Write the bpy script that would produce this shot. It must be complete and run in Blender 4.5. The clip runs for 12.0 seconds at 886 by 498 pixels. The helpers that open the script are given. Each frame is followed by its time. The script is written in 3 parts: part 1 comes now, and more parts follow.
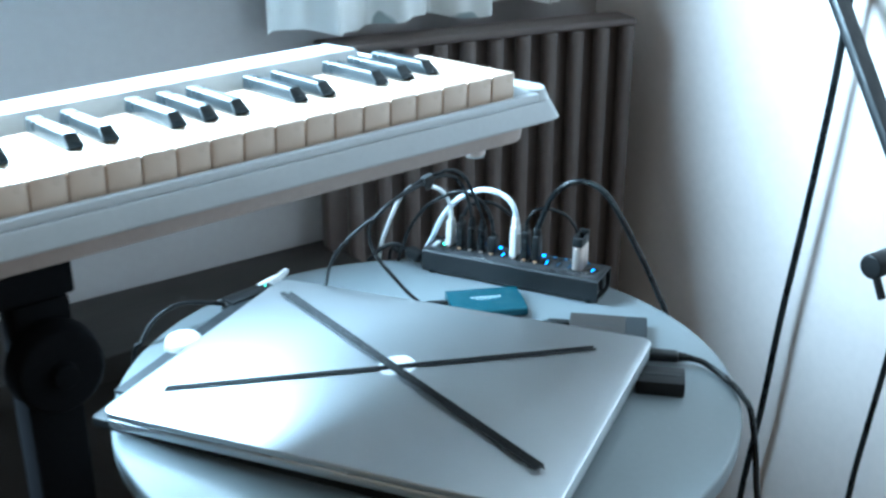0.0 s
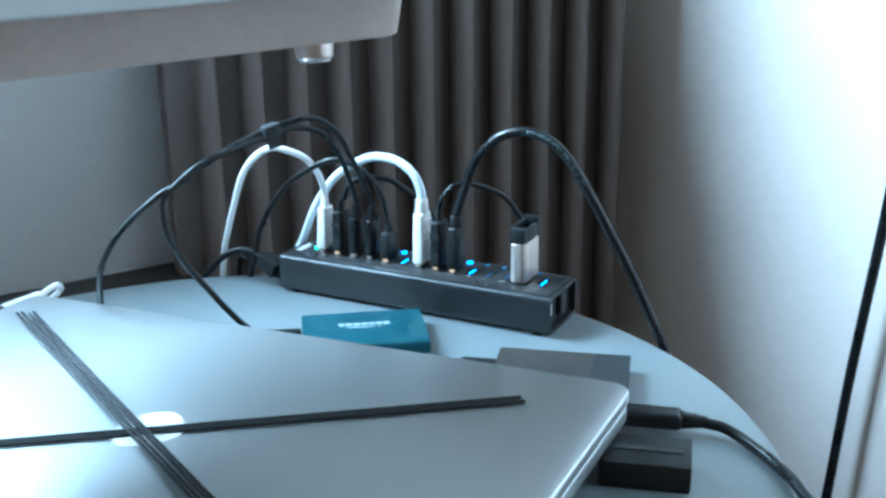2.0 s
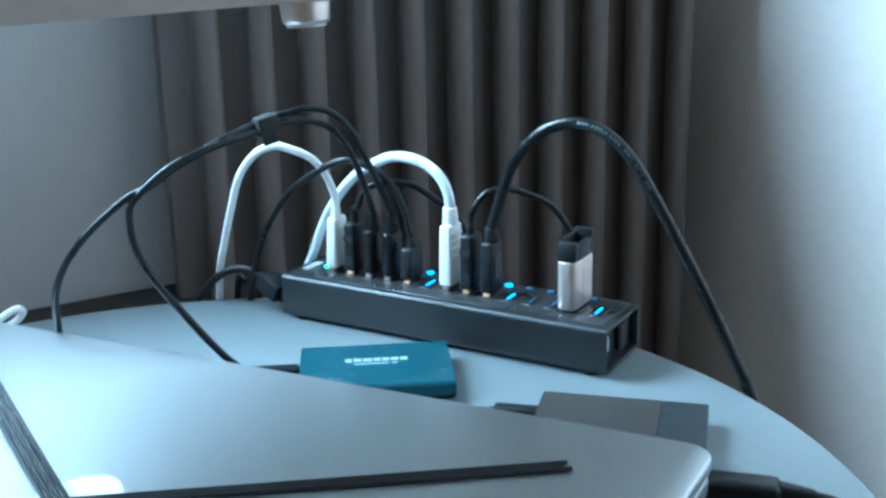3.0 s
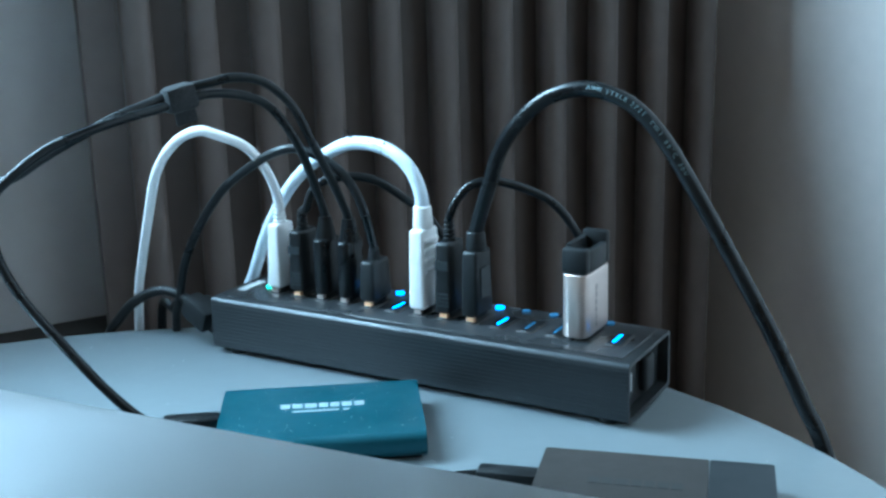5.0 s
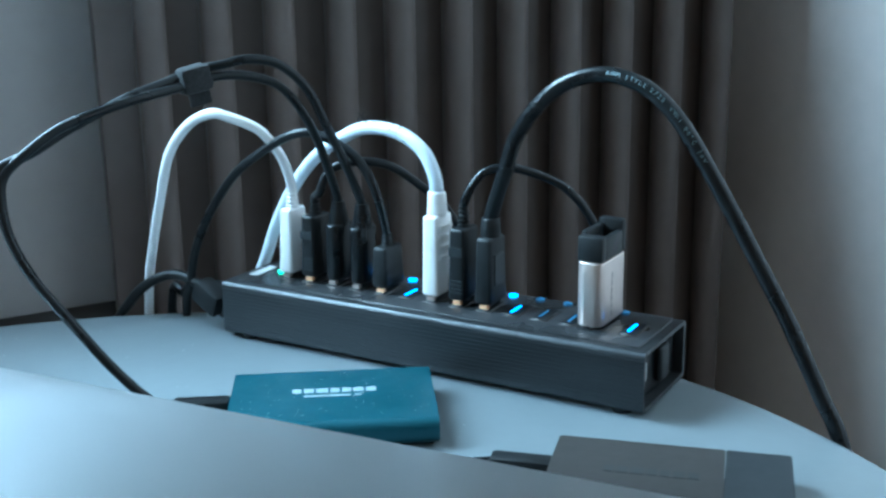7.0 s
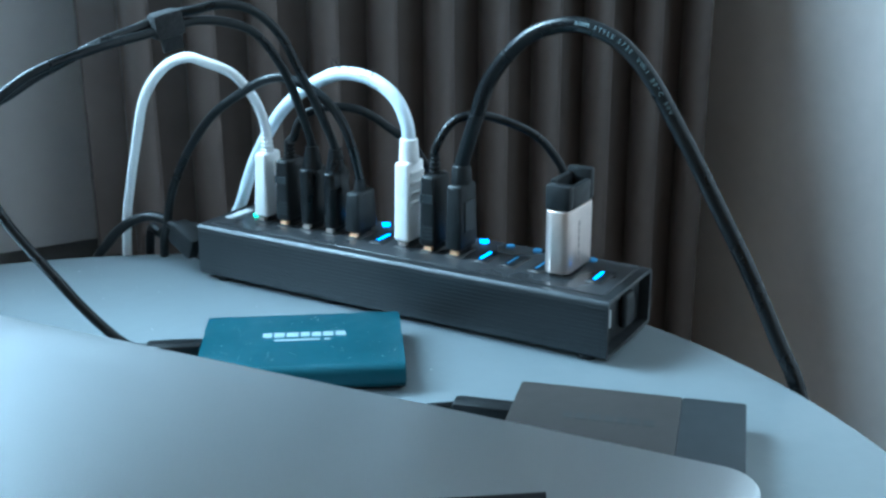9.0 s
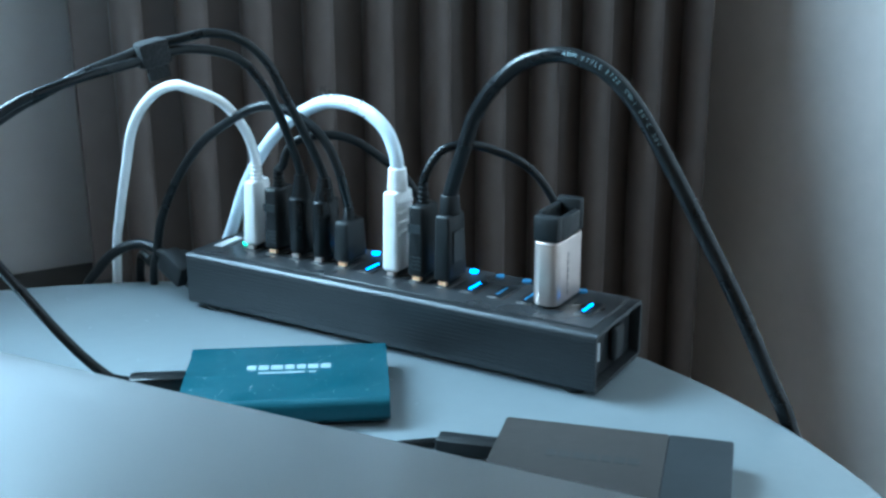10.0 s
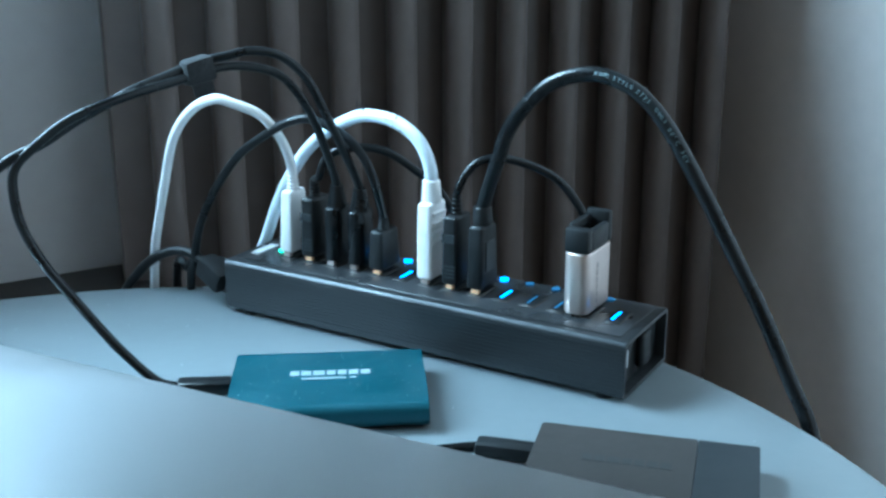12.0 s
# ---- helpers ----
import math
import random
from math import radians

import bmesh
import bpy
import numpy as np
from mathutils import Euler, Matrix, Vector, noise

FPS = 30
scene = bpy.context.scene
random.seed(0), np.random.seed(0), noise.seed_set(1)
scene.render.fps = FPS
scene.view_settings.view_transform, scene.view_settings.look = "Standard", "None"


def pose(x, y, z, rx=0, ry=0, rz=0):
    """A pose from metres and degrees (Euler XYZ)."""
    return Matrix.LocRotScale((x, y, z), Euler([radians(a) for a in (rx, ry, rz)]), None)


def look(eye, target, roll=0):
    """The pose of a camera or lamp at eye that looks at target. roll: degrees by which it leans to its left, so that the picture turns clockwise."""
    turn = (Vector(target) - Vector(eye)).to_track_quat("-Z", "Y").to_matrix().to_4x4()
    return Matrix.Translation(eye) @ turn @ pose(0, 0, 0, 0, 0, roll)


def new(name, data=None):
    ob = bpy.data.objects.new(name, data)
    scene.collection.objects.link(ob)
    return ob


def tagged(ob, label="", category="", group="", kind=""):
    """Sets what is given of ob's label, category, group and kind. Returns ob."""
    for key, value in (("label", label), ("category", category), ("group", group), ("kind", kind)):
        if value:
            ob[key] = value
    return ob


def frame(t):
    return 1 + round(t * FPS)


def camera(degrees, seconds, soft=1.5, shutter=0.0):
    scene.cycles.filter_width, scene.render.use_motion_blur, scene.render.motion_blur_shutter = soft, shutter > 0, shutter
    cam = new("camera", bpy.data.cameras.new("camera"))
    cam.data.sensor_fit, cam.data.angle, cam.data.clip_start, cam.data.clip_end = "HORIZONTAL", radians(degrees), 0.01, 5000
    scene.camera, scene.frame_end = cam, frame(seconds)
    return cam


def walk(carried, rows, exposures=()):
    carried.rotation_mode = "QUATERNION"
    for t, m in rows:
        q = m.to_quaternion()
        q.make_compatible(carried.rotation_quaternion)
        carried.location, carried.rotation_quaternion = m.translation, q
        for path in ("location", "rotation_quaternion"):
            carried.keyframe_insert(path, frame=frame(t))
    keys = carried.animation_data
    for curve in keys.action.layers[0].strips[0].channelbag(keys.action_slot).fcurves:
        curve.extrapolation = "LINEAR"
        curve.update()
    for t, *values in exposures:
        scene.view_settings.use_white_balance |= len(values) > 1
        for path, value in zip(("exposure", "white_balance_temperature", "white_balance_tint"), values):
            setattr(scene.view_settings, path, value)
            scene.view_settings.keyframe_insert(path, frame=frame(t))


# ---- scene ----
cam = camera(42.0, 12.0, soft=2.7, shutter=0.25)
PATH = [
    (0, (-0.2213, -1.0512, 0.5112), (-0.1427, -0.5981, 0.3151), 0.01),
    (0.1, (-0.2155, -0.9998, 0.4727), (-0.1286, -0.5447, 0.2847), 0.88),
    (0.2, (-0.2081, -0.9551, 0.4416), (-0.1134, -0.4973, 0.2643), 2.03),
    (0.5, (-0.1842, -0.8572, 0.3365), (-0.0971, -0.3859, 0.1941), 2.36),
    (1, (-0.1227, -0.7692, 0.2997), (-0.0471, -0.2981, 0.1501), 0.56),
    (1.5, (-0.1065, -0.7851, 0.3291), (-0.0381, -0.3166, 0.1684), 0.24),
    (2, (-0.0418, -0.6757, 0.2727), (0.0239, -0.2053, 0.1163), -0.58),
    (2.5, (-0.0208, -0.6086, 0.2470), (0.0232, -0.1345, 0.0944), -0.83),
    (4.5, (0.0121, -0.4247, 0.1736), (0.0532, 0.0581, 0.0499), -1.48),
    (5, (0.0120, -0.4252, 0.1749), (0.0538, 0.0563, 0.0470), -1.55),
    (5.5, (0.0085, -0.4296, 0.1666), (0.0461, 0.0552, 0.0501), -1.34),
    (6, (0.0102, -0.4228, 0.1705), (0.0470, 0.0606, 0.0482), -1.24),
    (6.5, (0.0117, -0.4235, 0.1680), (0.0480, 0.0596, 0.0444), -0.30),
    (7, (0.0092, -0.4219, 0.1700), (0.0481, 0.0595, 0.0406), -0.82),
    (9, (0.0186, -0.4268, 0.1773), (0.0587, 0.0460, 0.0195), -0.26),
    (9.5, (0.0173, -0.4295, 0.1794), (0.0483, 0.0497, 0.0404), -1.10),
    (10, (0.0281, -0.4209, 0.1816), (0.0638, 0.0543, 0.0300), -0.30),
    (10.5, (0.0314, -0.4331, 0.1687), (0.0395, 0.0451, 0.0230), -0.26),
    (11, (0.0138, -0.4362, 0.1970), (0.0423, 0.0399, 0.0470), -0.08),
    (11.5, (0.0113, -0.4368, 0.1888), (0.0428, 0.0384, 0.0362), 0.34),
    (12, (0.0135, -0.4349, 0.1940), (0.0490, 0.0392, 0.0392), -0.17),
]

walk(cam, [(t, look(e, g, r)) for t, e, g, r in PATH],
     exposures=[(0.0, 0.32, 6250, 8), (1.0, 0.38, 6050, 7), (2.0, 0.38, 6080, 6), (2.5, 0.33, 5980, 4), (4.5, 0.0, 6050, 4), (12.0, 0.05, 6050, 4)])

# ---- light ----
WALL = pose(0.285, 0.35, 0, 0, 0, 25)      # room axes: x along the window wall, y out through it
NORTH = WALL @ pose(0, 0.05, 0)            # the window wall itself
RAD = pose(0.273, 0.342, 0, 0, 0, 14)
HUB = pose(0.112, -0.0397, 0, 0, 0, -35.1)
LID = pose(0.122, -0.178, 0.032, -0.5, -1.4, -33.0)
PIANO = pose(0.060, -0.121, 0.0030, -4, -0.4, 29)
STAND = pose(0.011, -0.223, 0, 0, 0, 29)
FLOOR = -0.62

world = bpy.data.worlds.new("sky")
scene.world = world
world.use_nodes = True
wn = world.node_tree.nodes
sky = wn.new("ShaderNodeTexSky")
sky.sky_type, sky.sun_disc = "NISHITA", False
sky.sun_elevation, sky.sun_rotation = radians(35), radians(-60)
wn["Background"].inputs[1].default_value = 0.12
world.node_tree.links.new(sky.outputs[0], wn["Background"].inputs[0])


def area_lamp(name, m, sx, sy, watts, colour):
    d = bpy.data.lights.new(name, "AREA")
    d.shape, d.size, d.size_y, d.energy, d.color = "RECTANGLE", sx, sy, watts, colour
    ob = new(name, d)
    ob.matrix_world = m
    return ob


# daylight that enters by the window's opening
area_lamp("window_light", NORTH @ pose(-1.20, 0.168, 0.64, -90, 0, 0), 1.32, 0.50, 190.0, (0.49, 0.77, 1.0))


# ---- materials ----
def mat(name, colour, rough=0.5, metal=0.0, grain=0.06, scale=60.0, bump=0.1, wear=0.0,
        spec=0.5, trans=0.0, stretch=(1, 1, 1), bump_scale=None):
    m = bpy.data.materials.new(name)
    m.use_nodes = True
    nt = m.node_tree
    n, l = nt.nodes, nt.links
    b = n["Principled BSDF"]
    b.inputs["Roughness"].default_value, b.inputs["Metallic"].default_value = rough, metal
    b.inputs["Specular IOR Level"].default_value = spec
    b.inputs["Transmission Weight"].default_value = trans
    tc = n.new("ShaderNodeTexCoord")
    mp = n.new("ShaderNodeMapping")
    mp.inputs["Scale"].default_value = stretch
    l.new(tc.outputs["Object"], mp.inputs[0])
    fine, broad = n.new("ShaderNodeTexNoise"), n.new("ShaderNodeTexNoise")
    fine.inputs["Scale"].default_value, fine.inputs["Detail"].default_value = scale, 6
    broad.inputs["Scale"].default_value, broad.inputs["Detail"].default_value = scale * 0.12, 3
    l.new(mp.outputs[0], fine.inputs[0])
    l.new(mp.outputs[0], broad.inputs[0])
    add = n.new("ShaderNodeMath")
    add.operation = "ADD"
    l.new(fine.outputs[0], add.inputs[0])
    l.new(broad.outputs[0], add.inputs[1])
    ramp = n.new("ShaderNodeMapRange")
    ramp.inputs["From Min"].default_value, ramp.inputs["From Max"].default_value = 0.7, 1.3
    ramp.inputs["To Min"].default_value, ramp.inputs["To Max"].default_value = 1 - grain, 1 + grain
    l.new(add.outputs[0], ramp.inputs[0])
    mul = n.new("ShaderNodeVectorMath")
    mul.operation = "SCALE"
    mul.inputs[0].default_value = colour
    l.new(ramp.outputs[0], mul.inputs["Scale"])
    l.new(mul.outputs[0], b.inputs["Base Color"])
    rr = n.new("ShaderNodeMapRange")
    rr.inputs["From Min"].default_value, rr.inputs["From Max"].default_value = 0.35, 0.65
    rr.inputs["To Min"].default_value, rr.inputs["To Max"].default_value = max(0.02, rough - 0.06 - wear), min(1, rough + 0.06 + wear)
    l.new(broad.outputs[0], rr.inputs[0])
    l.new(rr.outputs[0], b.inputs["Roughness"])
    if bump:
        bp = n.new("ShaderNodeBump")
        bp.inputs["Strength"].default_value, bp.inputs["Distance"].default_value = bump, 0.0006
        l.new(fine.outputs[0], bp.inputs["Height"])
        l.new(bp.outputs[0], b.inputs["Normal"])
    return m


def glow(name, colour, strength):
    m = bpy.data.materials.new(name)
    m.use_nodes = True
    b = m.node_tree.nodes["Principled BSDF"]
    b.inputs["Base Color"].default_value = (*colour, 1)
    b.inputs["Emission Color"].default_value = (*colour, 1)
    b.inputs["Emission Strength"].default_value = strength
    return m


# Unseen walls: brown chosen to dim and warm the light bounced around.
M_UNSEENWALL = mat("unseen_wall_brown", (0.30, 0.17, 0.095), 0.7, grain=0.15, scale=60)
# Window wall: the wall paint below with its shade put into the colour.
M_WALLSHADE = mat("shaded_wall_paint", (0.35, 0.309, 0.295), 0.75, grain=0.035, scale=90, bump=0.25)
# Pinkish tint puts the warm tone of this wall's shadows into its paint.
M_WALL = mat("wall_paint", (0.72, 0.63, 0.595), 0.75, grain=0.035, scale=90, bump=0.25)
# Ceiling is out of view; its paint is darkened to cut bounced light.
M_CEIL = mat("dark_unseen_ceiling", (0.22, 0.19, 0.165), 0.8, grain=0.03, scale=60)
M_FLOOR = mat("floor_wood", (0.07, 0.045, 0.030), 0.5, grain=0.25, scale=14, stretch=(1, 8, 1))
M_SILL = mat("sill_paint", (0.45, 0.50, 0.52), 0.4, grain=0.03, scale=40)
M_RAD = mat("radiator_enamel", (0.112, 0.083, 0.074), 0.58, grain=0.10, scale=70, bump=0.15, wear=0.05)
M_TABLE = mat("table_lacquer", (0.170, 0.194, 0.204), 0.42, grain=0.03, scale=160, bump=0.10, wear=-0.03)
M_ALU = mat("brushed_silver", (0.55, 0.575, 0.59), 0.37, metal=0.9, grain=0.012, scale=900, bump=0, wear=-0.05)
# White base colour stands for the window's reflection in mirror-polished metal.
M_WHITESHINE = mat("white_mirror_shine", (0.92, 0.93, 0.94), 0.15, metal=0.0, grain=0.02, bump=0)
M_DARKALU = mat("anodised_black", (0.048, 0.051, 0.054), 0.38, metal=0.7, grain=0.12, scale=260, bump=0.25, stretch=(0.06, 1, 1.2), wear=0.06)
M_HUBTOP = mat("black_plastic_top", (0.03, 0.031, 0.033), 0.34, grain=0.2, scale=300, bump=0.1, wear=0.08)
M_BLACK = mat("black_plastic", (0.011, 0.012, 0.013), 0.45, spec=0.28, grain=0.25, scale=220, bump=0.25, wear=0.1)
M_RUBBER = mat("black_rubber", (0.007, 0.008, 0.009), 0.32, spec=0.28, grain=0.25, scale=260, bump=0.12, wear=0.05)
M_VELCRO = mat("black_velcro", (0.02, 0.02, 0.021), 0.95, grain=0.5, scale=900, bump=1.0)
M_WHITE = mat("white_cable_plastic", (0.90, 0.90, 0.90), 0.28, grain=0.03, scale=200, bump=0.05)
M_CLEAR = mat("pale_blue_cable", (0.72, 0.82, 0.90), 0.2, grain=0.06, scale=300, bump=0.05)
M_TEAL = mat("teal_anodised", (0.003, 0.075, 0.10), 0.38, metal=0.35, grain=0.06, scale=500, bump=0.08, wear=0.03)
M_GREYALU = mat("warm_grey_anodised", (0.055, 0.048, 0.045), 0.5, metal=0.4, grain=0.06, scale=400, bump=0.06)
M_SLATE = mat("slate_plastic", (0.016, 0.020, 0.023), 0.5, grain=0.08, scale=300, bump=0.05)
# Pinkish tint puts the warm bounce from the wall into the steel colour.
M_WARMSTEEL = mat("satin_steel_bounce_tint", (0.64, 0.53, 0.485), 0.34, metal=0.8, grain=0.05, scale=300, bump=0.03)
M_COPPER = mat("gilt_contact", (0.85, 0.50, 0.28), 0.25, metal=0.6, grain=0.05, scale=300, bump=0)
M_FAINT = mat("faint_print", (0.42, 0.34, 0.31), 0.5, grain=0.05, scale=300, bump=0)
M_PALE = mat("pale_print", (0.24, 0.33, 0.35), 0.5, grain=0.05, scale=300, bump=0)
M_DARKPRINT = mat("dark_print", (0.03, 0.03, 0.03), 0.5, grain=0.05, scale=300, bump=0)
M_PAPER = mat("white_sticker", (0.48, 0.49, 0.50), 0.6, grain=0.1, scale=900, bump=0)
M_CASE = mat("keyboard_silver_plastic", (0.46, 0.48, 0.49), 0.42, grain=0.04, scale=220, bump=0.1)
M_CASELOW = mat("keyboard_grey_plastic", (0.42, 0.33, 0.29), 0.55, grain=0.06, scale=180, bump=0.2)
M_PANEL = mat("keyboard_panel_blue_grey", (0.15, 0.24, 0.27), 0.4, grain=0.05, scale=160, bump=0.05)
# Peach tone puts the warm room shade of the key fronts into the colour.
M_IVORYSHADE = mat("ivory_key_warm_shade", (0.60, 0.455, 0.355), 0.30, grain=0.03, scale=160, bump=0.04)
M_EBONY = mat("black_key", (0.010, 0.014, 0.016), 0.30, spec=0.3, grain=0.2, scale=160, bump=0.04)
M_STICK = mat("dark_rod", (0.02, 0.021, 0.023), 0.65, spec=0.25, grain=0.3, scale=300, bump=0.2)
M_MATTE = mat("matt_black_steel", (0.005, 0.005, 0.006), 0.8, spec=0.06, grain=0.2, scale=200, bump=0.2)
M_LEDGE = mat("dark_board", (0.03, 0.025, 0.022), 0.6, spec=0.2, grain=0.2, scale=30, bump=0.2, stretch=(0.3, 3, 1))
M_BLUE = glow("blue_led", (0.005, 0.30, 1.0), 5.0)
M_BLUEDIM = glow("blue_port_light", (0.02, 0.13, 0.26), 0.22)
M_GREEN = glow("green_led", (0.05, 0.9, 0.6), 3.0)
# Bright non-metal amber stands for the orange glint on a plug's contact.
M_AMBERGLINT = mat("amber_contact_glint", (1.0, 0.56, 0.32), 0.3, metal=0.0, grain=0.05, bump=0)


def curtain_material():
    m = mat("printed_curtain_cloth", (0.72, 0.72, 0.70), 0.9, grain=0.05, scale=300, bump=0.4)
    nt = m.node_tree
    n, l = nt.nodes, nt.links
    b = n["Principled BSDF"]
    tc = n.new("ShaderNodeTexCoord")
    warp = n.new("ShaderNodeTexNoise")
    warp.inputs["Scale"].default_value = 18
    mixv = n.new("ShaderNodeMixRGB")
    mixv.inputs[0].default_value = 0.04
    l.new(tc.outputs["Object"], mixv.inputs[1])
    l.new(tc.outputs["Object"], warp.inputs[0])
    l.new(warp.outputs[1], mixv.inputs[2])
    vo = n.new("ShaderNodeTexVoronoi")
    vo.inputs["Scale"].default_value = 19
    l.new(mixv.outputs[0], vo.inputs[0])
    cr = n.new("ShaderNodeValToRGB")
    e = cr.color_ramp.elements
    e[0].position, e[0].color = 0.35, (1, 1, 1, 1)
    e[1].position, e[1].color = 0.41, (0, 0, 0, 1)
    l.new(vo.outputs["Distance"], cr.inputs[0])
    sep = n.new("ShaderNodeSeparateColor")
    l.new(vo.outputs["Color"], sep.inputs[0])
    gt = n.new("ShaderNodeMath")
    gt.operation = "GREATER_THAN"
    gt.inputs[1].default_value = 0.25
    l.new(sep.outputs[0], gt.inputs[0])
    both = n.new("ShaderNodeMath")
    both.operation = "MULTIPLY"
    l.new(cr.outputs[0], both.inputs[0])
    l.new(gt.outputs[0], both.inputs[1])
    hue = n.new("ShaderNodeMixRGB")
    hue.inputs[1].default_value, hue.inputs[2].default_value = (0.20, 0.31, 0.36, 1), (0.42, 0.38, 0.32, 1)
    l.new(sep.outputs[1], hue.inputs[0])
    out = n.new("ShaderNodeMixRGB")
    out.inputs[1].default_value = (0.74, 0.74, 0.72, 1)
    l.new(both.outputs[0], out.inputs[0])
    l.new(hue.outputs[0], out.inputs[2])
    l.new(out.outputs[0], b.inputs["Base Color"])
    tr = n.new("ShaderNodeBsdfTranslucent")
    l.new(out.outputs[0], tr.inputs[0])
    ms = n.new("ShaderNodeMixShader")
    ms.inputs[0].default_value = 0.06
    l.new(b.outputs[0], ms.inputs[1])
    l.new(tr.outputs[0], ms.inputs[2])
    l.new(ms.outputs[0], n["Material Output"].inputs[0])
    return m


M_CURTAIN = curtain_material()


# ---- mesh helpers ----
def box(bm, x0, x1, y0, y1, z0, z1, bevel=0.0, seg=2, m=None):
    made = bmesh.ops.create_cube(bm, size=1.0)["verts"]
    for v in made:
        v.co = Vector(((x0 + x1) / 2 + v.co.x * (x1 - x0), (y0 + y1) / 2 + v.co.y * (y1 - y0), (z0 + z1) / 2 + v.co.z * (z1 - z0)))
    if bevel:
        edges = list({e for v in made for e in v.link_edges})
        made = list({v for f in bmesh.ops.bevel(bm, geom=edges, offset=bevel, segments=seg, affect="EDGES", profile=0.5)["faces"] for v in f.verts} | {v for v in made if v.is_valid})
    if m:
        bmesh.ops.transform(bm, matrix=m, verts=[v for v in made if v.is_valid])
    return bm


def a_box(*args, **kw):
    return box(bmesh.new(), *args, **kw)


def cyl(bm, r0, r1, z0, z1, m=None, seg=32, bevel=0.0):
    made = bmesh.ops.create_cone(bm, cap_ends=True, segments=seg, radius1=r0, radius2=r1, depth=z1 - z0)["verts"]
    for v in made:
        v.co.z += (z0 + z1) / 2
    if bevel:
        edges = [e for e in {e for v in made for e in v.link_edges} if abs(e.verts[0].co.z - e.verts[1].co.z) < 1e-7]
        made = list({v for f in bmesh.ops.bevel(bm, geom=edges, offset=bevel, segments=3, affect="EDGES", profile=0.5)["faces"] for v in f.verts} | {v for v in made if v.is_valid})
    if m:
        bmesh.ops.transform(bm, matrix=m, verts=[v for v in made if v.is_valid])
    return bm


def a_cyl(*args, **kw):
    return cyl(bmesh.new(), *args, **kw)


def smooth_line(points, steps=8):
    p = [Vector(q) for q in points]
    p = [p[0] * 2 - p[1]] + p + [p[-1] * 2 - p[-2]]
    out = []
    for i in range(1, len(p) - 2):
        for k in range(steps):
            t = k / steps
            out.append(0.5 * (2 * p[i] + (p[i + 1] - p[i - 1]) * t + (2 * p[i - 1] - 5 * p[i] + 4 * p[i + 1] - p[i + 2]) * t * t
                              + (3 * p[i] - p[i - 1] - 3 * p[i + 1] + p[i + 2]) * t ** 3))
    out.append(p[-2])
    return out


def tube(points, radius, seg=14, steps=8, radii=None, bm=None):
    bm = bm or bmesh.new()
    line = smooth_line(points, steps) if steps > 1 else [Vector(q) for q in points]
    up = Vector((0.31, 0.52, 0.79))
    rings = []
    for i, c in enumerate(line):
        d = (line[min(i + 1, len(line) - 1)] - line[max(i - 1, 0)]).normalized()
        side = d.cross(up).normalized()
        up = side.cross(d).normalized()
        r = radius if radii is None else radii[i]
        rings.append([bm.verts.new(c + r * (math.cos(a) * side + math.sin(a) * up)) for a in (2 * math.pi * k / seg for k in range(seg))])
    for a, b in zip(rings, rings[1:]):
        for k in range(seg):
            bm.faces.new((a[k], a[(k + 1) % seg], b[(k + 1) % seg], b[k]))
    bm.faces.new(rings[0][::-1])
    bm.faces.new(rings[-1])
    return bm


def outline_slab(pts, z0, z1, bevel=0.0):
    bm = bmesh.new()
    low = [bm.verts.new((x, y, z0)) for x, y in pts]
    f = bm.faces.new(low)
    top = bmesh.ops.extrude_face_region(bm, geom=[f])["geom"]
    bmesh.ops.translate(bm, vec=(0, 0, z1 - z0), verts=[v for v in top if isinstance(v, bmesh.types.BMVert)])
    bmesh.ops.recalc_face_normals(bm, faces=bm.faces)
    if bevel:
        edges = [e for e in bm.edges if abs(e.verts[0].co.z - e.verts[1].co.z) < 1e-7]
        bmesh.ops.bevel(bm, geom=edges, offset=bevel, segments=3, affect="EDGES", profile=0.5)
    return bm


def rounded(x0, x1, y0, y1, r, n=8):
    pts = []
    for cx, cy, a0 in ((x1 - r, y1 - r, 0), (x0 + r, y1 - r, 90), (x0 + r, y0 + r, 180), (x1 - r, y0 + r, 270)):
        pts += [(cx + r * math.cos(radians(a0 + 90 * k / n)), cy + r * math.sin(radians(a0 + 90 * k / n))) for k in range(n + 1)]
    return pts


def make(name, bm, material, smooth=True):
    bmesh.ops.recalc_face_normals(bm, faces=bm.faces)
    me = bpy.data.meshes.new(name)
    bm.to_mesh(me)
    bm.free()
    me.materials.append(material)
    if smooth:
        me.shade_smooth()
        me.set_sharp_from_angle(angle=radians(38))
    return new(name, me)


def part(name, bm, material, parent, label=""):
    ob = make(name, bm, material)
    ob.parent = parent
    return tagged(ob, label)


def thing(name, m, label, category, group="", kind=""):
    ob = new(name)
    ob.empty_display_size = 0.02
    ob.matrix_world = m
    return tagged(ob, label, category, group, kind)


def solo(name, bm, material, m, label, category, group="", kind=""):
    ob = make(name, bm, material)
    ob.matrix_world = m
    return tagged(ob, label, category, group, kind)


# ---- the room ----
def structure(name, bm, material, m, label=""):
    ob = make(name, bm, material)
    ob.matrix_world = m
    return tagged(ob, label, kind="structure")


structure("floor", a_box(-3.3, 0.2, -4.3, 0.25, FLOOR - 0.05, FLOOR), M_FLOOR, WALL, "dark brown wooden floor")
structure("ceiling", a_box(-3.3, 0.2, -4.3, 0.25, 1.9, 1.95), M_CEIL, WALL, "plain unseen ceiling, darkened to cut bounced light")
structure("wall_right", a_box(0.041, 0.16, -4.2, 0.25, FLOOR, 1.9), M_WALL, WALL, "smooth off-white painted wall")
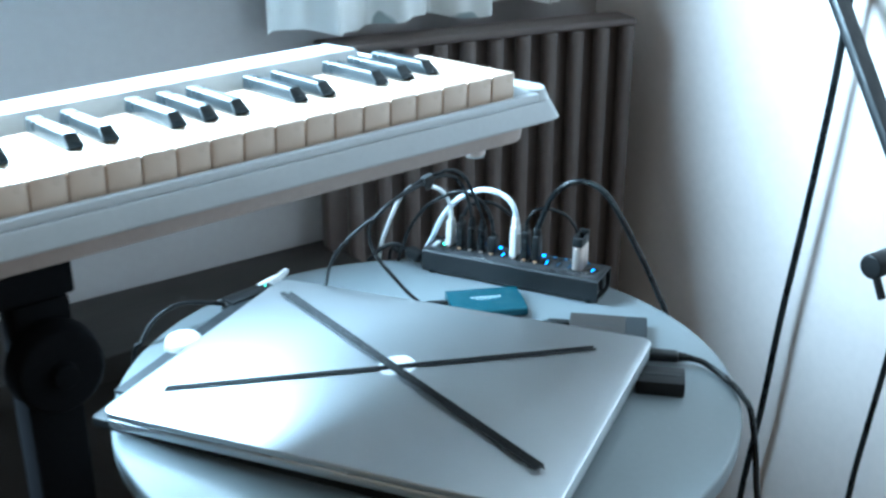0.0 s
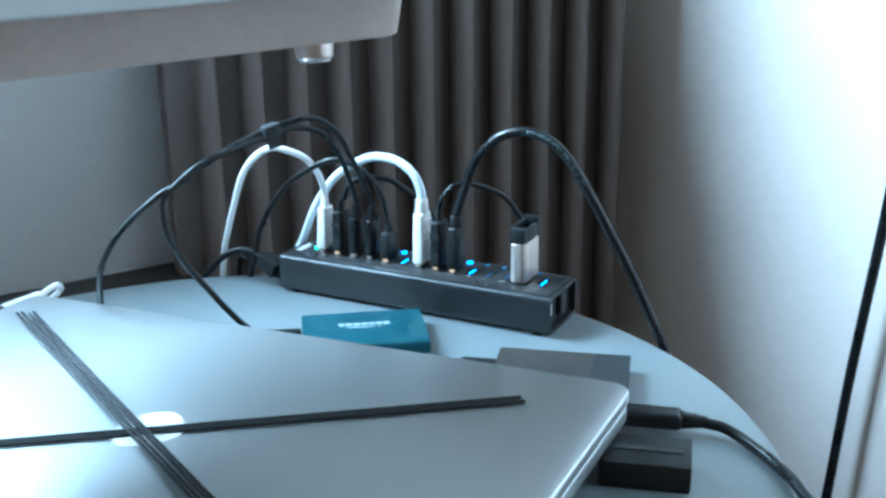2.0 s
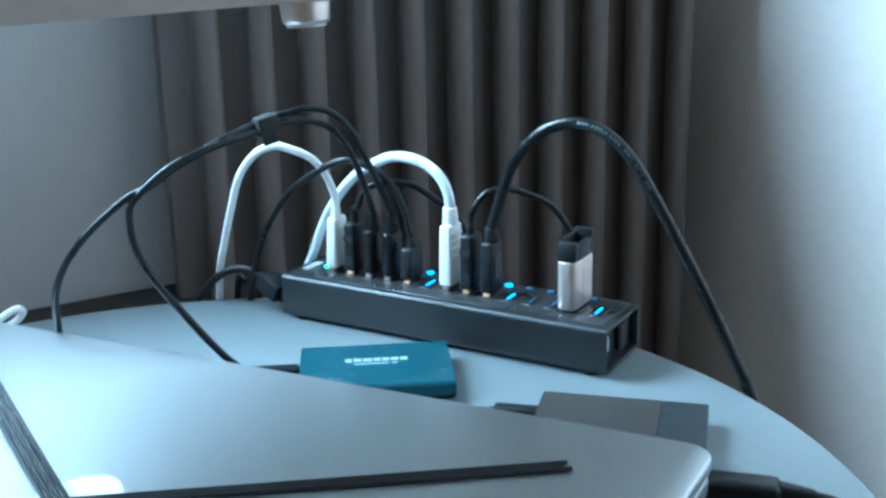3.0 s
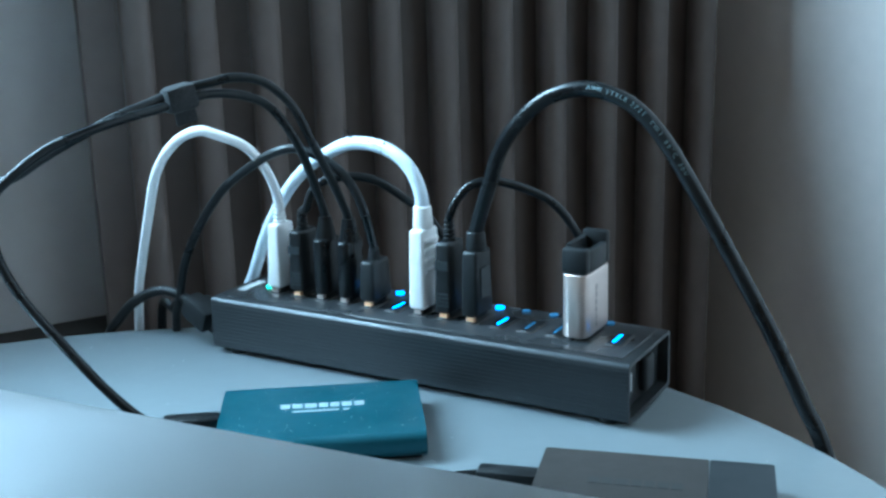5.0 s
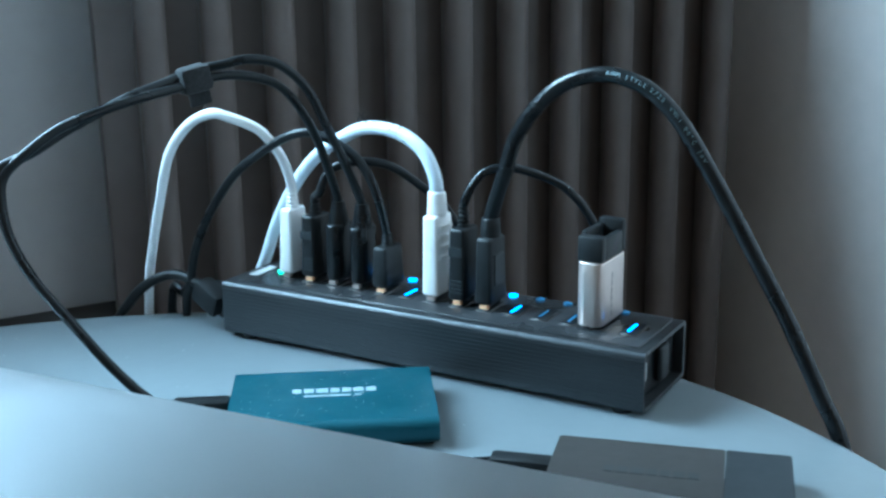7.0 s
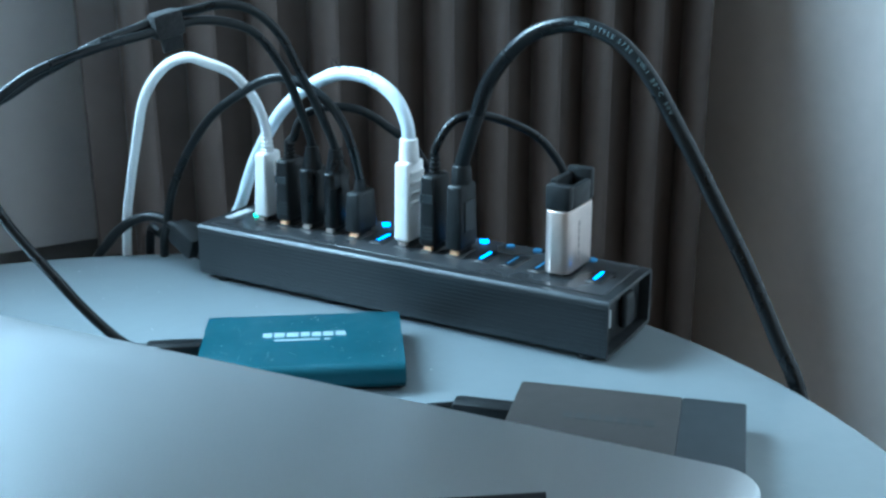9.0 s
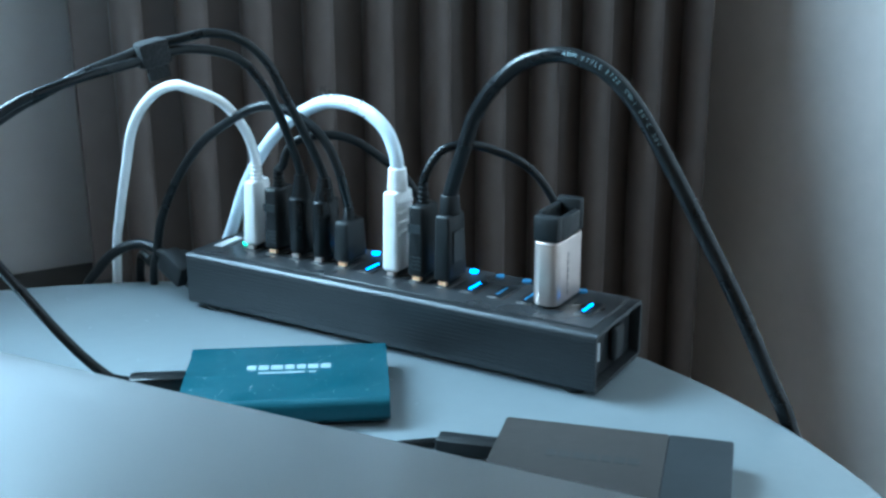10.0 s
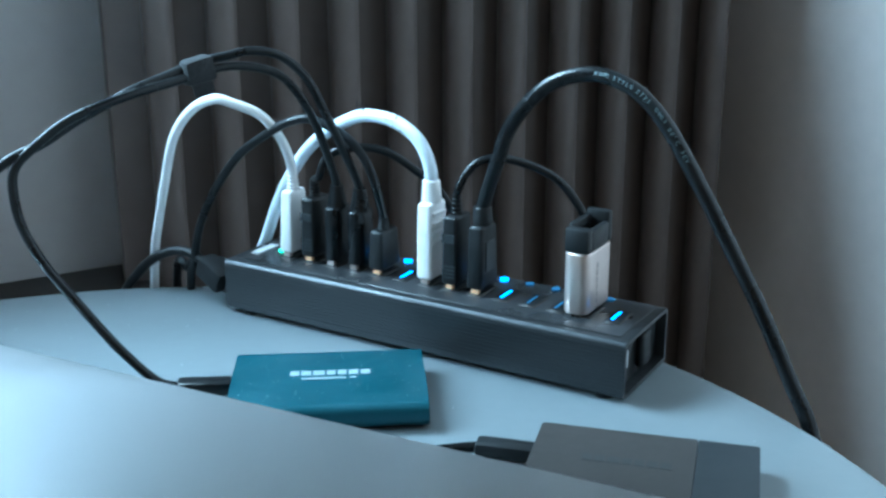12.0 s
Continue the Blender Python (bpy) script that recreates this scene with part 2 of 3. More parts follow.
structure("wall_left", a_box(-3.26, -3.16, -4.2, 0.2, FLOOR, 1.9), M_UNSEENWALL, WALL, "plain unseen wall, brown to dim and warm the bounce")
structure("wall_front", a_box(-3.16, 0.04, -4.3, -4.2, FLOOR, 1.9), M_UNSEENWALL, WALL, "plain unseen wall, brown to dim and warm the bounce")
W0, W1, Z0, Z1 = -1.92, -0.48, 0.337, 0.95
bm = bmesh.new()
box(bm, -3.16, 0.04, 0.09, 0.2, FLOOR, Z0)
box(bm, -3.16, 0.04, 0.09, 0.2, Z1, 1.9)
box(bm, -3.16, W0, 0.09, 0.2, Z0, Z1)
box(bm, W1, 0.04, 0.09, 0.2, Z0, Z1)
structure("wall_north", bm, M_WALLSHADE, NORTH, "off-white wall round a window, shade put into its paint")
win = tagged(new("window_1"), "white framed window with daylight behind", kind="structure")
win.matrix_world = NORTH
bm = bmesh.new()
for args in ((W0, W0 + 0.05, Z0, Z1), (W1 - 0.05, W1, Z0, Z1), (W0 + 0.05, W1 - 0.05, Z0, Z0 + 0.05), (W0 + 0.05, W1 - 0.05, Z1 - 0.05, Z1)):
    box(bm, args[0], args[1], 0.172, 0.198, args[2], args[3], 0.004)
part("window_frame", bm, M_SILL, win)
part("window_sill", a_box(W0 - 0.2, W1 + 0.06, 0.012, 0.088, 0.312, 0.335, 0.004), M_SILL, win, "pale blue-white painted sill board")

# dark board along the wall, level with the table
ledge = thing("wall_shelf", NORTH, "dark brown board shelf along the wall", "shelf")
part("board", a_box(-2.2, -0.40, -0.06, 0.088, -0.080, -0.050, 0.004), M_LEDGE, ledge)
part("front_panel", a_box(-2.2, -0.43, -0.045, -0.025, FLOOR + 0.001, -0.0805, 0.003), M_LEDGE, ledge)
part("end_panel", a_box(-0.45, -0.432, -0.024, 0.088, FLOOR + 0.001, -0.0805, 0.003), M_LEDGE, ledge)

# radiator
rad = thing("radiator", RAD, "dark brown enamelled column radiator under the window", "radiator")
part("back_plate", a_box(-0.415, -0.004, 0.0205, 0.05, -0.50, 0.198, 0.004), M_RAD, rad)
PITCH = 0.0372
for i in range(11):
    s = -0.012 - PITCH * i
    bm = outline_slab(rounded(s - 0.0092, s + 0.0092, 0.0, 0.0200, 0.008, 5), -0.50, 0.198, 0.003)
    part("section", bm, M_RAD, rad)
part("top_rail", a_box(-0.416, -0.001, 0.003, 0.051, 0.1985, 0.2075, 0.003), M_RAD, rad)
part("bottom_rail", a_box(-0.418, 0.0, 0.004, 0.05, -0.515, -0.501, 0.003), M_RAD, rad)
for s in (-0.36, -0.05):
    part("foot", a_box(s - 0.012, s + 0.012, 0.01, 0.045, FLOOR, -0.5155, 0.002), M_RAD, rad)

# curtain: a pleated sheet with a real thickness, its hem over the radiator
def curtain(name, s0, s1, hem, phase, label):
    bm = bmesh.new()
    nx, nz = 90, 14
    rows = []
    for side in (0, 1):
        grid = []
        for j in range(nz + 1):
            z = hem + (1.75 - hem) * (j / nz) ** 1.6
            row = []
            for i in range(nx + 1):
                f = i / nx
                s = s0 + (s1 - s0) * f
                y = 0.018 * math.sin(f * 26 + phase) + 0.007 * math.sin(f * 61 + 2 * phase) * (1 - j / nz)
                z2 = z + (0.006 * math.sin(f * 17 + phase) if j == 0 else 0)
                row.append(bm.verts.new((s, y + side * 0.0015, z2)))
            grid.append(row)
        rows.append(grid)
        for j in range(nz):
            for i in range(nx):
                bm.faces.new((grid[j][i], grid[j][i + 1], grid[j + 1][i + 1], grid[j + 1][i]))
    for j in range(nz):
        for i in (0, nx):
            bm.faces.new((rows[0][j][i], rows[0][j + 1][i], rows[1][j + 1][i], rows[1][j][i]))
    for i in range(nx):
        bm.faces.new((rows[0][0][i], rows[0][0][i + 1], rows[1][0][i + 1], rows[1][0][i]))
    return solo(name, bm, M_CURTAIN, NORTH @ pose(0, 0.045, 0), label, "curtain")


curtain("curtain", -0.48, -0.055, 0.222, 0.4, "white curtain printed with pale leaves, hanging over the radiator")

# ---- table ----
TABLE = pose(-0.081, -0.161, 0)
table = thing("side_table", TABLE, "round pale grey side table with a lacquered top", "table")
part("tabletop", a_cyl(0.2734, 0.2734, -0.018, 0.0, seg=128, bevel=0.003), M_TABLE, table)
part("pedestal", a_cyl(0.028, 0.028, FLOOR + 0.0205, -0.0185, seg=32), M_TABLE, table)
part("base", a_cyl(0.20, 0.19, FLOOR, FLOOR + 0.02, seg=64, bevel=0.004), M_TABLE, table)

# ---- USB hub ----
HL, HW, HH = 0.197, 0.045, 0.0255
hub = thing("usb_hub", HUB, "long black aluminium USB hub crowded with plugs", "usb hub")
# body: a hollow extrusion, open at its ends
bm = bmesh.new()
def ring(r, x, inset):
    pts = rounded(inset, HW - inset, 0.002 + inset, HH - inset, r, 4)
    return [bm.verts.new((x, y, z)) for y, z in pts]
o1, o2 = ring(0.0022, -HL, 0), ring(0.0022, 0, 0)
i1, i2 = ring(0.0012, -HL, 0.0016), ring(0.0012, 0, 0.0016)
k = len(o1)
for j in range(k):
    j2 = (j + 1) % k
    bm.faces.new((o1[j], o1[j2], o2[j2], o2[j]))
    bm.faces.new((i1[j2], i1[j], i2[j], i2[j2]))
    bm.faces.new((o1[j2], o1[j], i1[j], i1[j2]))
    bm.faces.new((o2[j], o2[j2], i2[j2], i2[j]))
body = part("body", bm, M_DARKALU, hub)
for x0, x1 in ((-0.0056, -0.0042), (-HL + 0.0020, -HL + 0.0036)):
    part("end_plate", a_box(x0, x1, 0.0018, HW - 0.0018, 0.0038, HH - 0.0018, 0.0004), M_BLACK, hub)
part("power_switch", a_box(-0.0041, -0.0008, 0.021, 0.030, 0.007, 0.021, 0.0015, 3), M_BLACK, hub, "black rocker switch")
part("sticker", a_box(-0.0041, -0.0036, 0.0055, 0.0125, 0.0105, 0.0175), M_PAPER, hub, "small white sticker")
part("top_panel", a_box(-HL + 0.004, -0.004, 0.0045, HW - 0.0022, HH - 0.0002, HH + 0.0005, 0.0002, 1), M_HUBTOP, hub)
for j in range(11):
    z = 0.0055 + j * 0.00165
    part("groove", a_box(-HL + 0.0005, -0.0005, -0.00025, 0.0002, z, z + 0.0006), M_DARKALU, hub)
part("label_strip", a_box(-HL + 0.005, -HL + 0.0095, 0.013, 0.028, HH + 0.0006, HH + 0.0009), M_PAPER, hub, "white printed label")
for x, y in ((-0.01, 0.006), (-0.01, 0.039), (-HL + 0.01, 0.006), (-HL + 0.01, 0.039)):
    part("rubber_foot", a_cyl(0.004, 0.004, 0, 0.0021, m=pose(x, y, 0), seg=16), M_RUBBER, hub)

PORT = [-0.0125 - 0.01235 * i for i in range(14)]
LIT = {4: 1, 8: 1, 0: 1}
for i, u in enumerate(PORT):
    part("port_rim", a_box(u - 0.0037, u + 0.0037, 0.0149, 0.0301, HH + 0.0003, HH + 0.0008, 0.0002, 1), M_GREYALU, hub)
    p = part("port", a_box(u - 0.0031, u + 0.0031, 0.0155, 0.0295, HH + 0.0004, HH + 0.0011, 0.0003, 1), M_BLACK, hub)
    part("tongue", a_box(u - 0.0013, u - 0.0003, 0.0180, 0.0268, HH + 0.0008, HH + 0.0014), M_BLUE if LIT.get(i) else M_BLUEDIM, p, "blue glowing tongue")
    part("button", a_cyl(0.0019, 0.0019, HH + 0.0004, HH + 0.0012, m=pose(u - 0.0105, 0.0392, 0), seg=20), M_BLUE if i in (1, 4, 8) else M_BLUEDIM, hub,
         "round blue lit button")
part("green_light", a_cyl(0.0016, 0.0016, HH + 0.0006, HH + 0.0014, m=pose(-0.181, 0.0225, 0), seg=16), M_GREEN, hub, "green indicator light")
part("connector", a_box(-HL - 0.006, -HL + 0.003, 0.008, 0.020, 0.006, 0.018, 0.001), M_BLACK, hub)

VC = 0.0225
def hub_point(u, v, z):
    return HUB @ Vector((u, v, z))


def ribs(u, v, z, r, n, step):
    bm = bmesh.new()
    for j in range(n):
        cyl(bm, r * (1 - 0.05 * j), r * (1 - 0.05 * j), z + j * step, z + j * step + step * 0.62, m=pose(u, v, 0), seg=16, bevel=0.0003)
    return bm


def usb_lead(name, u, path, radius, cable_mat, label, style, height):
    """A lead with its plug standing in a port of the hub; its cable follows path."""
    t = thing(name, HUB, label, "cable")
    z = HH + 0.0012
    # Tip kept black behind a front strip that carries its painted glint.
    part("tip_core", a_box(u - 0.0012, u + 0.0012, VC - 0.0045, VC + 0.006, z, z + 0.0017), M_BLACK, t)
    part("metal_tip", a_box(u - 0.0017, u + 0.0017, VC - 0.0066, VC - 0.0046, z, z + 0.0017), M_AMBERGLINT if style in ("ribbed", "plain", "block") else M_WARMSTEEL, t, "copper coloured metal plug tip")
    z += 0.0018
    top = z + height
    body_mat = M_WHITE if style in ("white", "smooth") else (M_BLACK if style != "round" else M_RUBBER)
    if style == "round":
        pts = rounded(u - 0.0036, u + 0.0036, VC - 0.0068, VC + 0.0068, 0.0030, 6)
        bm = outline_slab(pts, z, z + height * 0.72, 0.001)
        cyl(bm, 0.0046, 0.0028, z + height * 0.70, top, m=pose(u, VC, 0), seg=20)
        part("housing", bm, body_mat, t)
    else:
        bm = a_box(u - 0.0037, u + 0.0037, VC - 0.0072, VC + 0.0072, z, z + height * 0.80, 0.0014, 3)
        for v in bm.verts:
            f = (v.co.z - z) / (height * 0.80)
            k = 1.0 - (0.22 if style == "white" else 0.10) * max(0.0, f - 0.45) / 0.55 + 0.05 * math.sin(6.28 * min(1.0, f * 1.2))
            v.co.x, v.co.y = u + (v.co.x - u) * k, VC + (v.co.y - VC) * k
        part("housing", bm, body_mat, t)
        if style == "ribbed":
            part("grip", a_box(u - 0.0030, u + 0.0030, VC - 0.0076, VC - 0.0071, z + height * 0.50, z + height * 0.60), M_SLATE, t, "grey moulded mark")
            for j in range(4):
                part("grip_line", a_box(u - 0.0030, u + 0.0030, VC - 0.0075, VC - 0.0071, z + 0.003 + j * 0.0016, z + 0.0038 + j * 0.0016), M_SLATE, t)
        if style == "smooth":
            for j in range(4):
                part("ridge", a_box(u + 0.0024, u + 0.0044, VC - 0.0052, VC + 0.0052, z + height * (0.36 + 0.10 * j), z + height * (0.41 + 0.10 * j), 0.0006, 2), body_mat, t)
        if style == "block":
            for sx in (-1, 1):
                part("side_panel", a_box(u + sx * 0.0038 - 0.0004, u + sx * 0.0038 + 0.0004, VC - 0.0040, VC + 0.0040, z + height * 0.22, z + height * 0.60, 0.0003, 1), M_SLATE, t, "raised oval side mark")
        if style in ("block", "smooth"):
            part("strain_relief", a_cyl(radius + 0.0014, radius + 0.0008, z + height * 0.795, z + height * 1.02, m=pose(u, VC, 0), seg=20, bevel=0.0006), body_mat, t)
        else:
            part("strain_relief", ribs(u, VC, z + height * 0.8, radius + 0.0008, 5, height * 0.05), body_mat, t)
    inv = HUB.inverted()
    pts = [Vector((u, VC, top - height * 0.25)), Vector((u, VC, top))] + [inv @ Vector(p) for p in path]
    part("cord", tube(pts, radius), cable_mat, t)
    return t


usb_lead("usb_cable", PORT[13], [(-0.0177, 0.0768, 0.0720), (-0.0212, 0.0746, 0.0818), (-0.0290, 0.0724, 0.0925), (-0.0411, 0.0716, 0.0984), (-0.0493, 0.0732, 0.1), (-0.0599, 0.0799, 0.0942), (-0.07, 0.0879, 0.0803),
         (-0.0775, 0.1000, 0.0570), (-0.0835, 0.1090, 0.0350), (-0.0885, 0.1170, 0.0120), (-0.0930, 0.1250, -0.0400), (-0.0970, 0.1320, -0.1200), (-0.1000, 0.1400, -0.4000)],
         0.0022, M_WHITE, "white USB cable arching up from the hub", "white", 0.036)
usb_lead("usb_cable", PORT[12], [(-0.004, 0.066, 0.066), (-0.002, 0.066, 0.072), (0.003, 0.065, 0.077), (0.014, 0.065, 0.079), (0.026, 0.064, 0.077), (0.038, 0.063, 0.069),
         (0.050, 0.062, 0.058), (0.066, 0.061, 0.030), (0.080, 0.060, 0.0022)], 0.0019, M_RUBBER, "black USB cable with a ribbed plug, bent behind the hub", "ribbed", 0.034)
usb_lead("usb_cable", PORT[11], [(-0.001, 0.058, 0.081), (-0.007, 0.054, 0.098), (-0.016, 0.050, 0.112), (-0.026, 0.044, 0.118), (-0.039, 0.037, 0.120), (-0.049, 0.031, 0.118),
         (-0.059, 0.024, 0.116), (-0.074, 0.014, 0.113), (-0.093, 0.002, 0.107), (-0.105, -0.006, 0.099), (-0.113, -0.010, 0.091), (-0.114, -0.012, 0.081), (-0.112, -0.013, 0.069),
         (-0.105, -0.015, 0.055), (-0.092, -0.018, 0.038), (-0.078, -0.021, 0.021), (-0.066, -0.022, 0.009), (-0.058, -0.022, 0.0062)],
         0.0019, M_RUBBER, "long black USB cable looping to the teal drive", "round", 0.034)
usb_lead("usb_cable", PORT[10], [(0.008, 0.051, 0.079), (0.000, 0.048, 0.098), (-0.007, 0.046, 0.113), (-0.017, 0.042, 0.123), (-0.028, 0.038, 0.126), (-0.038, 0.035, 0.1245), (-0.049, 0.033, 0.1225),
         (-0.059, 0.027, 0.119), (-0.074, 0.016, 0.114), (-0.093, 0.004, 0.105), (-0.104, -0.004, 0.0985), (-0.118, -0.010, 0.092), (-0.140, -0.009, 0.072), (-0.153, -0.007, 0.050), (-0.158, 0.006, 0.022),
         (-0.160, 0.020, 0.0025), (-0.175, 0.045, 0.0025)],
         0.0019, M_RUBBER, "long black USB cable bound to its neighbour", "round", 0.034)
usb_lead("usb_cable", PORT[9], [(0.020, 0.047, 0.068), (0.015, 0.050, 0.079), (0.007, 0.055, 0.087), (-0.005, 0.062, 0.092), (-0.015, 0.067, 0.091), (-0.028, 0.075, 0.083), (-0.041, 0.083, 0.072),
         (-0.053, 0.090, 0.055), (-0.062, 0.095, 0.036), (-0.066, 0.098, 0.019), (-0.070, 0.106, 0.002), (-0.074, 0.122, -0.06), (-0.076, 0.130, -0.35)],
         0.0020, M_RUBBER, "black USB cable arching over behind the hub", "plain", 0.022)
usb_lead("usb_cable", PORT[7], [(0.0432, 0.0358, 0.0775), (0.0398, 0.0384, 0.0860), (0.0338, 0.0430, 0.0918), (0.026, 0.051, 0.0945), (0.016, 0.061, 0.094), (0.007, 0.071, 0.089), (-0.004, 0.082, 0.080), (-0.014, 0.092, 0.067),
         (-0.024, 0.100, 0.048), (-0.032, 0.106, 0.026), (-0.040, 0.112, 0.004), (-0.046, 0.124, -0.05), (-0.05, 0.13, -0.35)],
         0.0029, M_CLEAR, "translucent pale blue-white USB cable", "smooth", 0.042)
usb_lead("usb_cable", PORT[6], [(0.0545, 0.027, 0.069), (0.0575, 0.027, 0.075), (0.063, 0.027, 0.0805), (0.072, 0.027, 0.082), (0.083, 0.028, 0.079), (0.095, 0.028, 0.073), (0.104, 0.029, 0.063), (0.110, 0.030, 0.050),
         (0.116, 0.032, 0.020), (0.119, 0.034, 0.0025)], 0.0018, M_RUBBER, "short black USB cable with a ribbed plug", "ribbed", 0.037)
thick_lead = usb_lead("usb_cable", PORT[5], [(0.069, 0.014, 0.083), (0.073, 0.011, 0.097), (0.080, 0.006, 0.109), (0.089, 0.000, 0.118), (0.100, -0.007, 0.122), (0.109, -0.014, 0.121), (0.118, -0.020, 0.116),
         (0.127, -0.026, 0.105), (0.138, -0.033, 0.085), (0.149, -0.040, 0.063), (0.161, -0.048, 0.038), (0.171, -0.055, 0.014), (0.179, -0.060, -0.006), (0.192, -0.066, -0.06), (0.20, -0.07, -0.4)],
         0.0030, M_RUBBER, "thick black USB cable arching over the table edge", "block", 0.034)

# hook-and-loop strap round the two long leads
strap = solo("cable_strap", a_box(-0.0065, 0.0065, -0.0042, 0.0042, -0.0052, 0.0052, 0.0022), M_VELCRO,
             pose(-0.0495, 0.0315, 0.1195, 0, -10, 33), "black hook and loop strap bundling two cables", "cable tie")
part("loose_end", a_box(-0.004, 0.005, -0.0012, 0.0002, -0.0105, -0.0050, 0.0005), M_VELCRO, strap)

# memory stick
stick = thing("usb_stick", HUB, "silver metal USB stick with a black cap loop", "usb stick")
U0, U1, V0, V1 = -0.0335, -0.0225, 0.0135, 0.0385
part("plug", a_box(-0.0302, -0.0258, 0.0165, 0.0285, HH + 0.0011, HH + 0.0016), M_BLACK, stick)
part("metal_case", outline_slab(rounded(U0, U1, V0, V1, 0.004, 6), HH + 0.0017, 0.0525, 0.0008), M_WARMSTEEL, stick)
bm = bmesh.new()
box(bm, U0 + 0.0003, U1 - 0.0003, V0 + 0.0004, V0 + 0.0052, 0.0526, 0.0625, 0.0012)
box(bm, U0 + 0.0003, U1 - 0.0003, V1 - 0.0045, V1 - 0.0004, 0.0526, 0.0655, 0.0012)
box(bm, U0 + 0.0003, U0 + 0.003, V0 + 0.0045, V1 - 0.0042, 0.0526, 0.0635, 0.0008)
box(bm, U1 - 0.003, U1 - 0.0003, V0 + 0.0045, V1 - 0.0042, 0.0526, 0.0615, 0.0008)
box(bm, U0 + 0.0031, U1 - 0.0031, V0 + 0.0045, V1 - 0.0042, 0.0526, 0.0560)
part("cap", bm, M_BLACK, stick, "black plastic cap with a strap slot")
for j in range(6):
    part("mark", a_box(U1 - 0.0001, U1 + 0.00015, 0.0228, 0.0240, 0.0300 + j * 0.0030, 0.0322 + j * 0.0030), M_FAINT, stick, "faint grey printed mark")

# hub's supply and host leads
for pts, r, nm in (([(-0.056, 0.089, 0.014), (-0.064, 0.097, 0.019), (-0.075, 0.104, 0.021), (-0.087, 0.108, 0.016), (-0.097, 0.112, 0.006), (-0.106, 0.117, -0.01), (-0.115, 0.125, -0.06), (-0.12, 0.13, -0.3)], 0.0024, "power_cable"),
                   ([(-0.052, 0.092, 0.012), (-0.060, 0.100, 0.016), (-0.070, 0.106, 0.012), (-0.08, 0.120, -0.02), (-0.084, 0.13, -0.3)], 0.0022, "power_cable")):
    lead = thing(nm, pose(0, 0, 0), "black cable plugged into the end of the hub", "cable")
    part("cord", tube(pts, r), M_RUBBER, lead)
    d = (Vector(pts[0]) - Vector(pts[1])).normalized()
    part("plug", a_box(-0.005, 0.005, -0.0055, 0.0055, -0.0085, 0.0085, 0.0018, m=Matrix.Translation(pts[0]) @ d.to_track_quat("Z", "Y").to_matrix().to_4x4()), M_BLACK, lead)

# ---- teal portable drive ----
def drive(name, m, w, d, label, main, band=None):
    t = thing(name, m, label, "portable drive")
    pts = rounded(-d, 0, 0.0012, 0.0106, 0.0036, 6)
    def sleeve(x0, x1, mat_, nm, label=""):
        bm = bmesh.new()
        a = [bm.verts.new((x0, y, z)) for y, z in pts]
        b = [bm.verts.new((x1, y, z)) for y, z in pts]
        for j in range(len(a)):
            bm.faces.new((a[j], a[(j + 1) % len(a)], b[(j + 1) % len(a)], b[j]))
        bm.faces.new(a)
        bm.faces.new(b)
        edges = [e for e in bm.edges if e.verts[0].co.x == e.verts[1].co.x]
        bmesh.ops.bevel(bm, geom=edges, offset=0.0004, segments=2, affect="EDGES")
        part(nm, bm, mat_, t, label)
    if band:
        sleeve(0, band, main, "shell")
        sleeve(band + 0.0002, w, M_SLATE, "end_band", "dark slate end band")
    else:
        sleeve(0, w, main, "shell")
    part("base_strip", a_box(0.002, w - 0.002, -d + 0.004, -0.004, 0.0, 0.0013), M_BLACK, t)
    return t


ssd = drive("portable_drive", pose(-0.037, 0.0, 0), 0.074, 0.0545, "teal blue anodised portable drive lying on the table", M_TEAL)
LW = [0.0042, 0.0046, 0.0052, 0.0042, 0.0042, 0.0046, 0.0046]
x = 0.0222
for i, wd in enumerate(LW):
    part("logo_mark", a_box(x, x + wd - 0.0009, -0.0254, -0.0214, 0.01058, 0.01072), M_PALE, ssd, "pale printed mark")
    x += wd
part("print_line", a_box(0.0265, 0.0435, -0.0290, -0.0276, 0.01058, 0.01070), M_PALE, ssd, "pale printed line")
part("print_line", a_box(0.0450, 0.0475, -0.0290, -0.0276, 0.01058, 0.01070), M_PALE, ssd, "pale printed line")
plug = solo("usb_c_plug", a_box(-0.0585, -0.0375, -0.026, -0.0175, 0.0028, 0.0088, 0.0016), M_BLACK, pose(0, 0, 0), "black USB-C plug in the teal drive", "plug")
part("stem", a_box(-0.0585, -0.0535, -0.0245, -0.0190, 0.0001, 0.0026, 0.0003), M_BLACK, plug)

hdd = drive("portable_drive", pose(0.0766, -0.0691, 0, 0, 0, -19.3), 0.074, 0.058, "warm grey metal portable drive with a dark end band", M_GREYALU, band=0.0535)
x = 0.017
for wd in LW:
    part("logo_mark", a_box(x, x + wd * 0.95 - 0.0009, -0.0265, -0.0222, 0.01058, 0.01072), M_DARKPRINT, hdd, "dark printed mark")
    x += wd * 0.95
plug = solo("usb_c_plug", a_box(-0.0215, -0.0005, -0.0175, -0.0095, 0.0014, 0.0066, 0.0014), M_BLACK, pose(0.0766, -0.0691, 0, 0, 0, -19.3), "black USB plug in the grey drive", "plug")
part("cord", tube([(-0.018, -0.0135, 0.0040), (-0.028, -0.016, 0.0032), (-0.040, -0.022, 0.0025), (-0.052, -0.035, 0.0022)], 0.0019), M_RUBBER, plug)

# ---- laptop ----
LWID, LDEP = 0.385, 0.287
book = thing("laptop", LID, "closed silver aluminium laptop", "laptop")
